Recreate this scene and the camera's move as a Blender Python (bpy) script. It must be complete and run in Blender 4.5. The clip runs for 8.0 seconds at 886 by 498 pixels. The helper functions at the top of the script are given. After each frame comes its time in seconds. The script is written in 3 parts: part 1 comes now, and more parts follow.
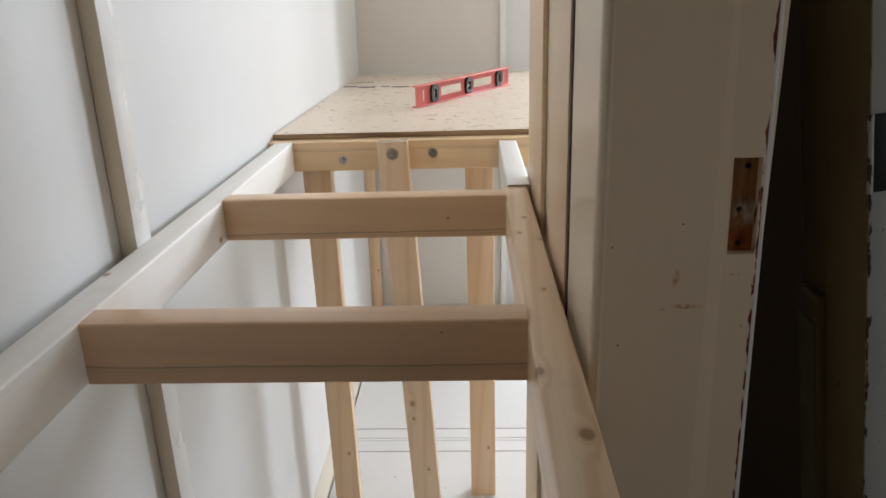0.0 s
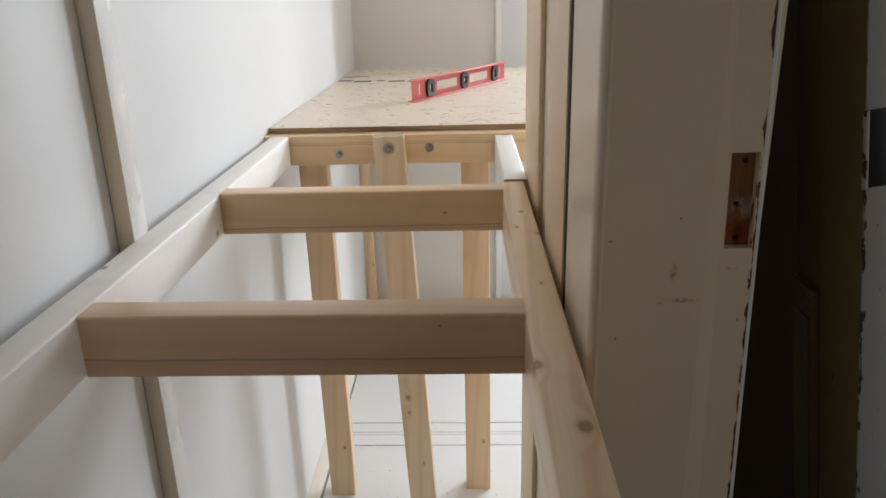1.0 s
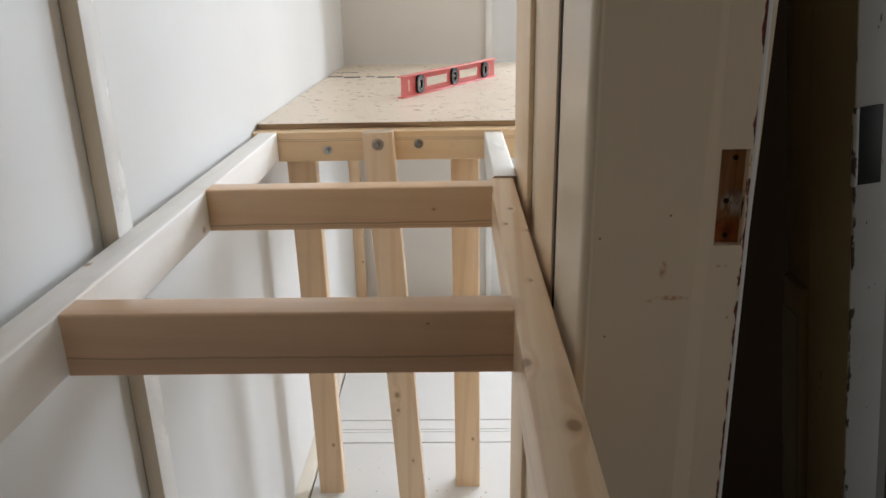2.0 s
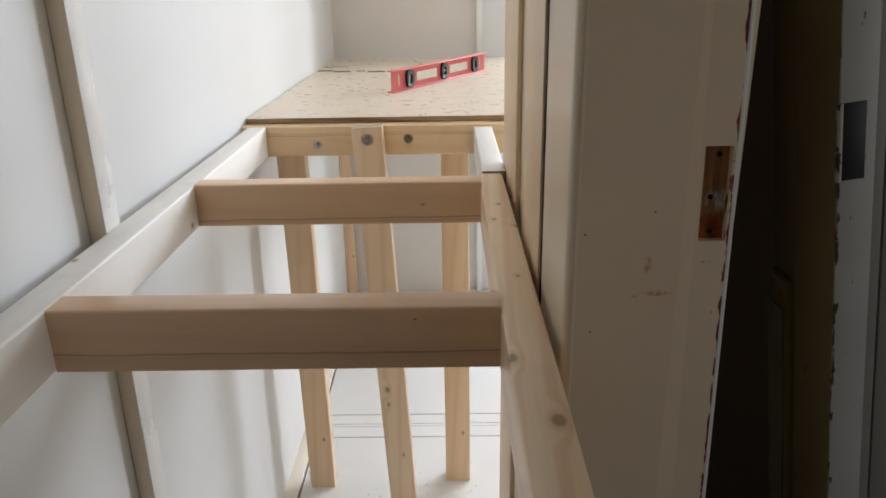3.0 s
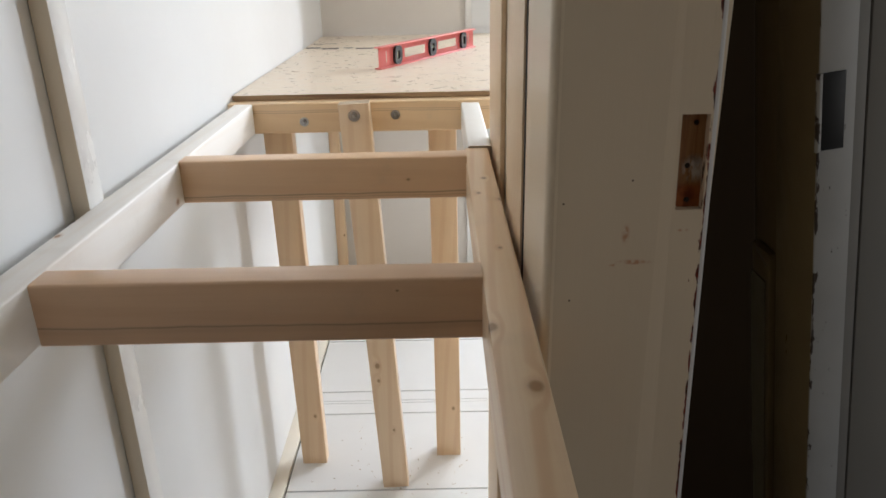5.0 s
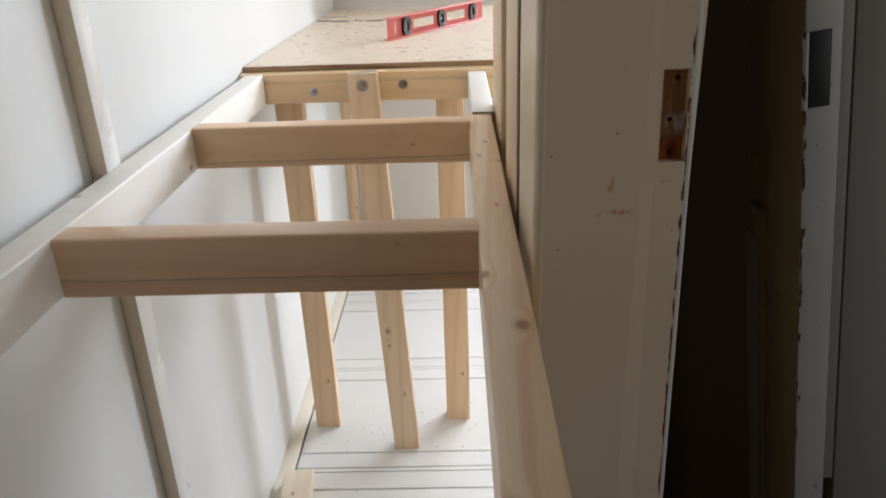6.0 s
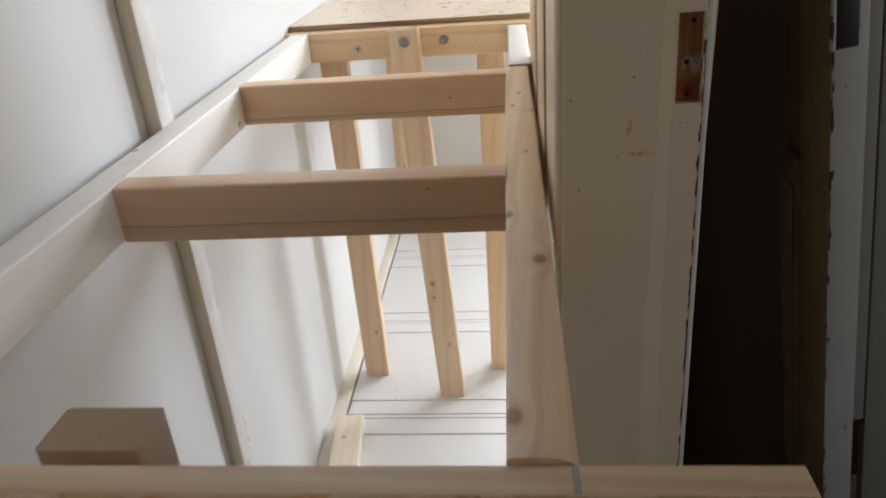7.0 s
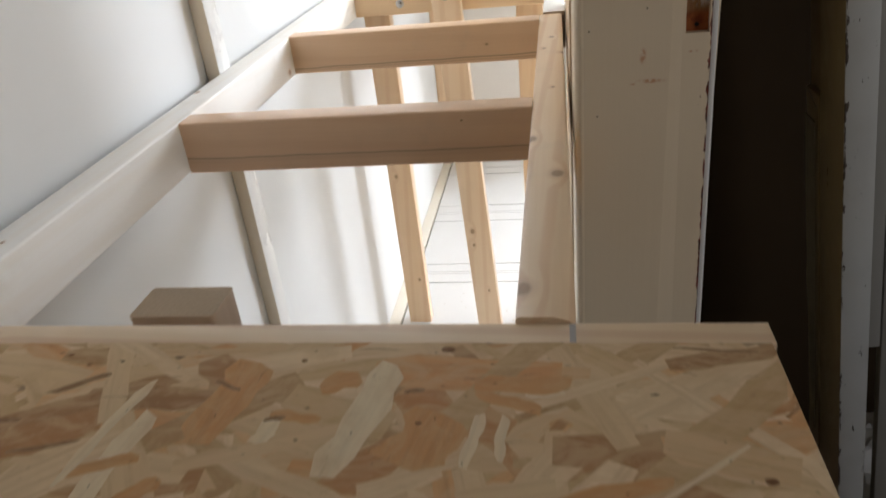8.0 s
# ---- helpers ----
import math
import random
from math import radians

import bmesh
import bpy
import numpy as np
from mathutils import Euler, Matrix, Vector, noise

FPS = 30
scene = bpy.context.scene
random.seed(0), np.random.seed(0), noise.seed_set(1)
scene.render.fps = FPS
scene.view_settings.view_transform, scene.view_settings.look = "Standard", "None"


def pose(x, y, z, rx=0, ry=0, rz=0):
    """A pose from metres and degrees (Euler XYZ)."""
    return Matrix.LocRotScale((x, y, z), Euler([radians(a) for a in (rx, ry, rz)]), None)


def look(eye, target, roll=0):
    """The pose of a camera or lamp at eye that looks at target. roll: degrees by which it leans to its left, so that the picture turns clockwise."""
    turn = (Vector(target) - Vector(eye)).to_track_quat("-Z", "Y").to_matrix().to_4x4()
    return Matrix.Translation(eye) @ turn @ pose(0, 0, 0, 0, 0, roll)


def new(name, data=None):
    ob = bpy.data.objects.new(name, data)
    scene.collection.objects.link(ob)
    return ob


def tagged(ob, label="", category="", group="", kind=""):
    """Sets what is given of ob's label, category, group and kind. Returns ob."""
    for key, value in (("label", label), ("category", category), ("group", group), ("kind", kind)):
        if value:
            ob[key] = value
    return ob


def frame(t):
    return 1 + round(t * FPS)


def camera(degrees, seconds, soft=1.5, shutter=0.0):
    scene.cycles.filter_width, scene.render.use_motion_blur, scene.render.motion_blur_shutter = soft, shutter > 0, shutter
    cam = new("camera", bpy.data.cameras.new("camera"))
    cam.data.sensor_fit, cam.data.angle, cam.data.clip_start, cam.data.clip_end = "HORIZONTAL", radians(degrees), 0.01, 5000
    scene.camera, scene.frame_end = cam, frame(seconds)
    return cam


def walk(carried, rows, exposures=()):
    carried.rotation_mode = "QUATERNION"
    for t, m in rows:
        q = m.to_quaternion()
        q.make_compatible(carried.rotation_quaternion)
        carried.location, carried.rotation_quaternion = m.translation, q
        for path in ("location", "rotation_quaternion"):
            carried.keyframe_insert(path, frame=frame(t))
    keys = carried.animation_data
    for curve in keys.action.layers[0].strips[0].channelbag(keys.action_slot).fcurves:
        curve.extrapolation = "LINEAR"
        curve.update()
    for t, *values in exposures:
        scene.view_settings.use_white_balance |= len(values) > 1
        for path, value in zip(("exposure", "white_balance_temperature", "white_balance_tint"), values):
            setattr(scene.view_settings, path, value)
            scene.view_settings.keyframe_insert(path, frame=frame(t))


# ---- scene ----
cam = camera(62.5, 8.0, 1.6, 0.7)
PATH = [
    (0, (0.371, -0.615, 1.230), (0.285, 1.275, 0.584), -1.8),
    (0.5, (0.369, -0.616, 1.233), (0.287, 1.272, 0.580), -1.7),
    (1, (0.367, -0.618, 1.230), (0.297, 1.269, 0.570), -1.5),
    (1.5, (0.368, -0.611, 1.227), (0.313, 1.275, 0.563), -1.3),
    (3, (0.373, -0.613, 1.230), (0.352, 1.266, 0.546), -1.0),
    (3.5, (0.378, -0.612, 1.229), (0.369, 1.263, 0.533), -1.0),
    (4, (0.378, -0.610, 1.229), (0.371, 1.260, 0.519), -1.1),
    (4.5, (0.381, -0.611, 1.228), (0.379, 1.254, 0.505), -1.2),
    (6, (0.401, -0.660, 1.216), (0.353, 1.176, 0.424), -2.0),
    (6.5, (0.419, -0.685, 1.217), (0.299, 1.125, 0.375), -3.2),
    (7, (0.426, -0.703, 1.215), (0.231, 1.082, 0.334), -4.4),
    (7.5, (0.440, -0.744, 1.212), (0.159, 1.009, 0.291), -5.9),
    (8, (0.449, -0.790, 1.206), (0.126, 0.940, 0.256), -6.3),
]
walk(cam, [(t, look(eye, target, roll)) for t, eye, target, roll in PATH],
     exposures=((0.0, -0.54), (4.5, -0.43), (6.5, -0.29), (7.5, -0.10), (8.0, 0.13)))


# ---- light ----
world = bpy.data.worlds.new("world")
scene.world = world
world.use_nodes = True
wn = world.node_tree
sky = wn.nodes.new("ShaderNodeTexSky")
sky.sky_type, sky.sun_disc, sky.sun_elevation, sky.sun_rotation = "NISHITA", False, radians(38), radians(100)
wn.links.new(sky.outputs[0], wn.nodes["Background"].inputs[0])
wn.nodes["Background"].inputs[1].default_value = 0.1


def area_lamp(name, m, sx, sy, power, colour):
    data = bpy.data.lights.new(name, "AREA")
    data.shape, data.size, data.size_y, data.energy, data.color = "RECTANGLE", sx, sy, power, colour
    ob = new(name, data)
    ob.matrix_world = m
    return ob


# daylight in the openings of the two windows
area_lamp("window_daylight", look((3.65, 3.98, 2.05), (3.65, 0.0, 2.05)), 1.0, 1.1, 232.0, (0.80, 0.885, 1.0))
area_lamp("window_daylight", look((1.75, 3.98, 2.05), (1.75, 0.0, 2.05)), 1.1, 1.1, 92.0, (0.80, 0.885, 1.0))
# daylight from the window in the side of the hall
area_lamp("hall_daylight", look((1.985, -0.85, 1.25), (0.0, -0.85, 1.25)), 0.96, 1.06, 5.4, (0.97, 0.97, 0.98))


# ---- materials ----
def node_material(name, rough=0.5, spec=0.5):
    m = bpy.data.materials.new(name)
    m.use_nodes = True
    n, l = m.node_tree.nodes, m.node_tree.links
    b = n["Principled BSDF"]
    b.inputs["Roughness"].default_value = rough
    b.inputs["Specular IOR Level"].default_value = spec
    return m, n, l, b


def mixed(n, l, fac, a, b, kind="MIX"):
    x = n.new("ShaderNodeMix")
    x.data_type, x.blend_type = "RGBA", kind
    for sock, v in ((x.inputs[0], fac), (x.inputs[6], a), (x.inputs[7], b)):
        if isinstance(v, bpy.types.NodeSocket):
            l.new(v, sock)
        elif isinstance(v, (int, float)):
            sock.default_value = v
        else:
            sock.default_value = (*v, 1)
    return x.outputs[2]


def ramped(n, l, src, lo, hi, a=0.0, b=1.0):
    r = n.new("ShaderNodeMapRange")
    r.interpolation_type = "SMOOTHSTEP"
    l.new(src, r.inputs[0])
    for i, v in zip((1, 2, 3, 4), (lo, hi, a, b)):
        r.inputs[i].default_value = v
    return r.outputs[0]


def arith(n, l, op, a, b):
    x = n.new("ShaderNodeMath")
    x.operation = op
    for sock, v in ((x.inputs[0], a), (x.inputs[1], b)):
        if isinstance(v, bpy.types.NodeSocket):
            l.new(v, sock)
        else:
            sock.default_value = v
    return x.outputs[0]


def coords(n, l, scale=(1, 1, 1), kind="Object", shift=(0, 0, 0)):
    tc, mp = n.new("ShaderNodeTexCoord"), n.new("ShaderNodeMapping")
    mp.inputs["Scale"].default_value = scale
    mp.inputs["Location"].default_value = shift
    l.new(tc.outputs[kind], mp.inputs[0])
    return mp.outputs[0]


def noise_of(n, l, vec, scale, detail=4.0, rough=0.55, distort=0.0):
    t = n.new("ShaderNodeTexNoise")
    l.new(vec, t.inputs["Vector"])
    t.inputs["Scale"].default_value, t.inputs["Detail"].default_value = scale, detail
    t.inputs["Roughness"].default_value, t.inputs["Distortion"].default_value = rough, distort
    return t.outputs["Fac"]


def bumped(n, l, b, height, strength, distance):
    x = n.new("ShaderNodeBump")
    x.inputs["Strength"].default_value, x.inputs["Distance"].default_value = strength, distance
    l.new(height, x.inputs["Height"])
    l.new(x.outputs[0], b.inputs["Normal"])


def spot(n, l, at, size, lo=0.4, hi=1.0):
    """1 inside an ellipsoid round the local point at, 0 outside."""
    tc = n.new("ShaderNodeTexCoord")
    sub = n.new("ShaderNodeVectorMath")
    sub.operation = "SUBTRACT"
    l.new(tc.outputs["Object"], sub.inputs[0])
    sub.inputs[1].default_value = at
    div = n.new("ShaderNodeVectorMath")
    div.operation = "DIVIDE"
    l.new(sub.outputs[0], div.inputs[0])
    div.inputs[1].default_value = size
    ln = n.new("ShaderNodeVectorMath")
    ln.operation = "LENGTH"
    l.new(div.outputs[0], ln.inputs[0])
    return ramped(n, l, ln.outputs["Value"], lo, hi, 1.0, 0.0)


def pine(name, knots=(), tint=(0.86, 0.65, 0.44), dark=(0.70, 0.44, 0.24), seed=0.0, lines=0.5, rough=0.28, streaks=()):
    """Planed softwood, its grain along local x. knots: (x, y, z, radius) in the timber's own space."""
    m, n, l, b = node_material(name, rough, 0.7)
    long_ = coords(n, l, (0.55, 9.0, 9.0), "Object", (seed, seed * 1.7, seed * 0.6))
    fine = coords(n, l, (7.0, 260.0, 260.0), "Object", (seed, 0, 0))
    wide = noise_of(n, l, long_, 1.6, 2.0, 0.5)
    swell = None
    for x, y, z, r in knots:
        s = spot(n, l, (x, y, z), (r * 4.5, r * 2.6, r * 2.6), 0.0, 1.0)
        swell = s if swell is None else arith(n, l, "MAXIMUM", swell, s)
    rings = n.new("ShaderNodeTexWave")
    rings.wave_type, rings.bands_direction, rings.wave_profile = "BANDS", "DIAGONAL", "SIN"
    rv = coords(n, l, (0.05, 1.0, 0.7), "Object", (seed * 0.3, seed, seed * 0.5))
    l.new(rv, rings.inputs["Vector"])
    rings.inputs["Scale"].default_value, rings.inputs["Distortion"].default_value = 26.0, 3.2
    rings.inputs["Detail"].default_value, rings.inputs["Detail Scale"].default_value = 2.0, 0.5
    if swell is not None:
        l.new(arith(n, l, "MULTIPLY", swell, 3.5), rings.inputs["Phase Offset"])
    bands = ramped(n, l, rings.outputs["Fac"], 0.55, 1.0)
    grain = noise_of(n, l, fine, 1.0, 3.0, 0.6)
    col = mixed(n, l, ramped(n, l, wide, 0.3, 0.7, 0.0, 0.32), tint, [0.5 * p + 0.5 * q for p, q in zip(tint, dark)])
    col = mixed(n, l, arith(n, l, "MULTIPLY", bands, lines), col, dark)
    col = mixed(n, l, ramped(n, l, grain, 0.35, 0.75, 0.0, 0.15), col, dark)
    soil = noise_of(n, l, coords(n, l, (1, 1, 1)), 16.0, 5.0, 0.6)
    col = mixed(n, l, ramped(n, l, soil, 0.55, 0.8, 0.0, 0.14), col, (0.46, 0.36, 0.27))
    for z0, slope, width, depth in streaks:
        tc, sep = n.new("ShaderNodeTexCoord"), n.new("ShaderNodeSeparateXYZ")
        l.new(tc.outputs["Object"], sep.inputs[0])
        wav = noise_of(n, l, coords(n, l, (1, 0, 0), "Object", (seed, 0, 0)), 9.0, 3.0, 0.55)
        line = arith(n, l, "ADD", arith(n, l, "MULTIPLY", sep.outputs["X"], slope), arith(n, l, "ADD", z0 - 0.004, arith(n, l, "MULTIPLY", wav, 0.008)))
        gap = arith(n, l, "ABSOLUTE", arith(n, l, "SUBTRACT", sep.outputs["Z"], line), 0.0)
        col = mixed(n, l, ramped(n, l, gap, width * 0.4, width, depth, 0.0), col, (0.30, 0.15, 0.08))
    for x, y, z, r in knots:
        halo = spot(n, l, (x, y, z), (r * 2.2, r * 1.5, r * 1.5), 0.3, 1.0)
        core = spot(n, l, (x, y, z), (r * 1.15, r * 0.85, r * 0.85), 0.45, 1.0)
        col = mixed(n, l, arith(n, l, "MULTIPLY", halo, 0.42), col, (0.56, 0.32, 0.15))
        col = mixed(n, l, arith(n, l, "MULTIPLY", core, 0.75), col, (0.33, 0.16, 0.06))
    l.new(col, b.inputs["Base Color"])
    bumped(n, l, b, grain, 0.25, 0.0006)
    return m


def end_grain(name):
    m, n, l, b = node_material(name, 0.8, 0.2)
    w = n.new("ShaderNodeTexWave")
    w.wave_type, w.rings_direction = "RINGS", "X"
    l.new(coords(n, l, (1, 1, 1), "Object", (0, 0.018, 0.05)), w.inputs["Vector"])
    w.inputs["Scale"].default_value, w.inputs["Distortion"].default_value, w.inputs["Detail Scale"].default_value = 70.0, 0.8, 2.0
    g = noise_of(n, l, coords(n, l), 420.0, 2.0)
    col = mixed(n, l, ramped(n, l, w.outputs["Fac"], 0.2, 1.0, 0.0, 0.14), (0.50, 0.39, 0.28), (0.40, 0.30, 0.21))
    col = mixed(n, l, ramped(n, l, g, 0.4, 0.7, 0.0, 0.2), col, (0.32, 0.24, 0.17))
    l.new(col, b.inputs["Base Color"])
    bumped(n, l, b, g, 0.08, 0.0004)
    return m


def paint(name, colour, rough=0.5, spec=0.5, mottle=0.12, bump=0.15, scale=14.0, dust=(0.55, 0.5, 0.44), brush=(1, 1, 1), even=False):
    """Painted plaster or woodwork: faint mottling, scuffs and an uneven gloss."""
    m, n, l, b = node_material(name, rough, spec)
    big = noise_of(n, l, coords(n, l), 2.2, 5.0, 0.6)
    fine = noise_of(n, l, coords(n, l, brush), scale * 12, 4.0, 0.6)
    marks = noise_of(n, l, coords(n, l, (1.0, 1.0, 0.35)), scale, 6.0, 0.7, 0.6)
    col = mixed(n, l, ramped(n, l, big, 0.35, 0.7, 0.0, mottle), colour, dust)
    col = mixed(n, l, ramped(n, l, marks, 0.68, 0.8, 0.0, 0.16), col, dust)
    l.new(col, b.inputs["Base Color"])
    if not even:
        l.new(ramped(n, l, marks, 0.3, 0.7, max(rough - 0.08, 0.05), min(rough + 0.12, 1.0)), b.inputs["Roughness"])
    bumped(n, l, b, fine, bump, 0.0008)
    return m


def plain(name, colour, rough=0.5, metal=0.0, spec=0.5, grime=0.3):
    m, n, l, b = node_material(name, rough, spec)
    g = noise_of(n, l, coords(n, l), 60.0, 5.0, 0.65)
    l.new(mixed(n, l, ramped(n, l, g, 0.45, 0.75, 0.0, grime), colour, [c * 0.55 for c in colour]), b.inputs["Base Color"])
    b.inputs["Metallic"].default_value = metal
    bumped(n, l, b, g, 0.12, 0.0004)
    return m


WALL = paint("matt_white_wall_paint", (0.80, 0.80, 0.79), 0.75, 0.3, 0.08, 0.2)
# unseen walls: tan picked to dim and warm the light they bounce
ROOM = paint("warm_bounce_wall_tan", (0.40, 0.35, 0.295), 0.8, 0.2, 0.1, 0.2)
FAR_WALL = paint("matt_warm_white_wall_paint", (0.80, 0.75, 0.69), 0.75, 0.3, 0.12, 0.2)
CEILING = paint("matt_pale_ceiling_paint", (0.80, 0.77, 0.72), 0.85, 0.2, 0.06, 0.15)
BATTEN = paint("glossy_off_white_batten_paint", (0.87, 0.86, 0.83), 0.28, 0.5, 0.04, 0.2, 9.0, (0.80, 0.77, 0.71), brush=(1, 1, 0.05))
# warm tone of bounced light on the batten's sides, put into the colour
BATTEN_SIDE = paint("batten_side_bounce_tone", (0.86, 0.74, 0.57), 0.5, 0.4, 0.12, 0.2, 18.0, (0.62, 0.5, 0.38))
GLOSS = paint("glossy_cream_door_paint", (0.80, 0.67, 0.50), 0.30, 0.5, 0.10, 0.0, 2.5, brush=(1, 1, 0.05), even=True)
FLOOR = paint("satin_white_floor_paint", (0.82, 0.81, 0.79), 0.4, 0.4, 0.10, 0.15, 22.0)
JOINT = plain("grey_floor_joint", (0.22, 0.20, 0.18), 0.9, 0.0, 0.2)
EDGE_WHITE = paint("white_edge_paint", (0.78, 0.77, 0.75), 0.4, 0.5, 0.1, 0.2)
TAN = pine("tan_planed_lining", (), (0.80, 0.60, 0.39), (0.68, 0.47, 0.28), 3.1, 0.2, 0.4)
BROWN = paint("dark_brown_door_stain", (0.235, 0.19, 0.105), 0.35, 0.4, 0.5, 0.2, 10.0, (0.11, 0.075, 0.045))
# dimness of the unlit hall, put into the panelling's colour
PANEL = paint("hall_dimness_dark_brown", (0.05, 0.032, 0.018), 0.85, 0.08, 0.4, 0.2, 10.0, (0.03, 0.02, 0.013))
BOARD_GREY = paint("old_grey_board_paint", (0.27, 0.26, 0.245), 0.5, 0.4, 0.3, 0.2, 12.0, (0.24, 0.22, 0.19))
OLIVE = paint("old_olive_grey_paint", (0.21, 0.195, 0.14), 0.5, 0.3, 0.3, 0.2, 12.0, (0.12, 0.10, 0.06))
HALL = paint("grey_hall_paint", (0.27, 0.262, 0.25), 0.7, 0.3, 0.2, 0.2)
STEEL = plain("zinc_plated_steel", (0.68, 0.68, 0.68), 0.22, 1.0, 0.5, 0.5)
DULL_STEEL = plain("dull_steel", (0.52, 0.52, 0.52), 0.25, 1.0, 0.5, 0.5)
IRON = plain("black_iron_hinge", (0.02, 0.02, 0.021), 0.5, 0.3, 0.5)
RED = plain("red_enamel", (0.84, 0.25, 0.23), 0.35, 0.0, 0.5, 0.12)
RUBBER = plain("black_plastic", (0.015, 0.015, 0.016), 0.4)
VIAL = plain("pale_green_vial", (0.62, 0.68, 0.50), 0.1, 0.0, 0.6, 0.1)
PENCIL = plain("grey_pencil_mark", (0.42, 0.39, 0.38), 0.6)
# black that stands for the shade inside screw holes and a board gap
HOLE_SHADE = plain("hole_and_gap_shade", (0.02, 0.012, 0.008), 0.9)
END = end_grain("sawn_end_grain")
STRIP = paint("cream_skirting_paint", (0.87, 0.80, 0.68), 0.45, 0.4, 0.06, 0.15, 18.0, (0.74, 0.67, 0.56))
KNOT = plain("dark_brown_knot", (0.27, 0.14, 0.07), 0.7, 0.0, 0.2, 0.8)
SAWDUST = plain("sawdust", (0.45, 0.33, 0.2), 0.9)


def lining_material():
    """Old cream gloss with chipped paint along the outer edge, and a few rusty marks."""
    m, n, l, b = node_material("chipped_cream_gloss", 0.25, 0.5)
    big = noise_of(n, l, coords(n, l), 3.0, 5.0, 0.6)
    col = mixed(n, l, ramped(n, l, big, 0.35, 0.7, 0.0, 0.2), (0.75, 0.625, 0.465), (0.65, 0.53, 0.385))
    tc, sep = n.new("ShaderNodeTexCoord"), n.new("ShaderNodeSeparateXYZ")
    l.new(tc.outputs["Object"], sep.inputs[0])
    chips = noise_of(n, l, coords(n, l, (1.0, 1.0, 0.28), "Object", (0, 0, 0.31)), 150.0, 5.0, 0.65)
    across = arith(n, l, "ADD", sep.outputs["X"], arith(n, l, "MULTIPLY", arith(n, l, "SUBTRACT", sep.outputs["Z"], 1.04), 0.021))
    edge = ramped(n, l, across, 0.5866, 0.5902)
    chipped = ramped(n, l, arith(n, l, "ADD", chips, arith(n, l, "MULTIPLY", edge, 0.24)), 0.675, 0.695)
    chipped = arith(n, l, "MULTIPLY", chipped, ramped(n, l, across, 0.577, 0.583))
    tone = noise_of(n, l, coords(n, l), 160.0, 3.0)
    col = mixed(n, l, chipped, col, mixed(n, l, ramped(n, l, tone, 0.4, 0.6), (0.20, 0.045, 0.03), (0.07, 0.03, 0.022)))
    for at, size in (((0.5285, -0.076, 1.018), (0.0042, 0.02, 0.0100)), ((0.537, -0.076, 0.9935), (0.018, 0.02, 0.0030)),
                     ((0.523, -0.076, 0.991), (0.008, 0.02, 0.0020)), ((0.575, -0.066, 1.019), (0.006, 0.02, 0.0020))):
        mark = arith(n, l, "MULTIPLY", spot(n, l, at, size, 0.3, 1.0), ramped(n, l, tone, 0.35, 0.6, 0.0, 0.7))
        col = mixed(n, l, mark, col, (0.50, 0.17, 0.06))
    for at in ((0.531, -0.076, 1.062), (0.478, -0.076, 1.044), (0.486, -0.076, 0.96)):
        col = mixed(n, l, spot(n, l, at, (0.0013, 0.02, 0.0013), 0.4, 1.0), col, (0.2, 0.15, 0.1))
    l.new(col, b.inputs["Base Color"])
    brush = noise_of(n, l, coords(n, l, (1, 1, 0.04)), 150.0, 3.0)
    bumped(n, l, b, arith(n, l, "SUBTRACT", brush, arith(n, l, "MULTIPLY", chipped, 1.5)), 0.25, 0.0007)
    return m


def door_edge_material():
    m, n, l, b = node_material("chipped_grey_white_edge", 0.45, 0.4)
    tc, sep = n.new("ShaderNodeTexCoord"), n.new("ShaderNodeSeparateXYZ")
    l.new(tc.outputs["Object"], sep.inputs[0])
    big = noise_of(n, l, coords(n, l), 9.0, 5.0, 0.6)
    col = mixed(n, l, ramped(n, l, big, 0.35, 0.7, 0.0, 0.4), (0.45, 0.45, 0.44), (0.37, 0.36, 0.345))
    chips = noise_of(n, l, coords(n, l, (1.0, 1.0, 0.3)), 120.0, 5.0, 0.65)
    near = ramped(n, l, sep.outputs["X"], 0.7595, 0.7635, 0.14, 0.0)
    col = mixed(n, l, ramped(n, l, arith(n, l, "ADD", chips, near), 0.66, 0.68), col, (0.06, 0.045, 0.035))
    l.new(col, b.inputs["Base Color"])
    bumped(n, l, b, chips, 0.2, 0.0006)
    return m


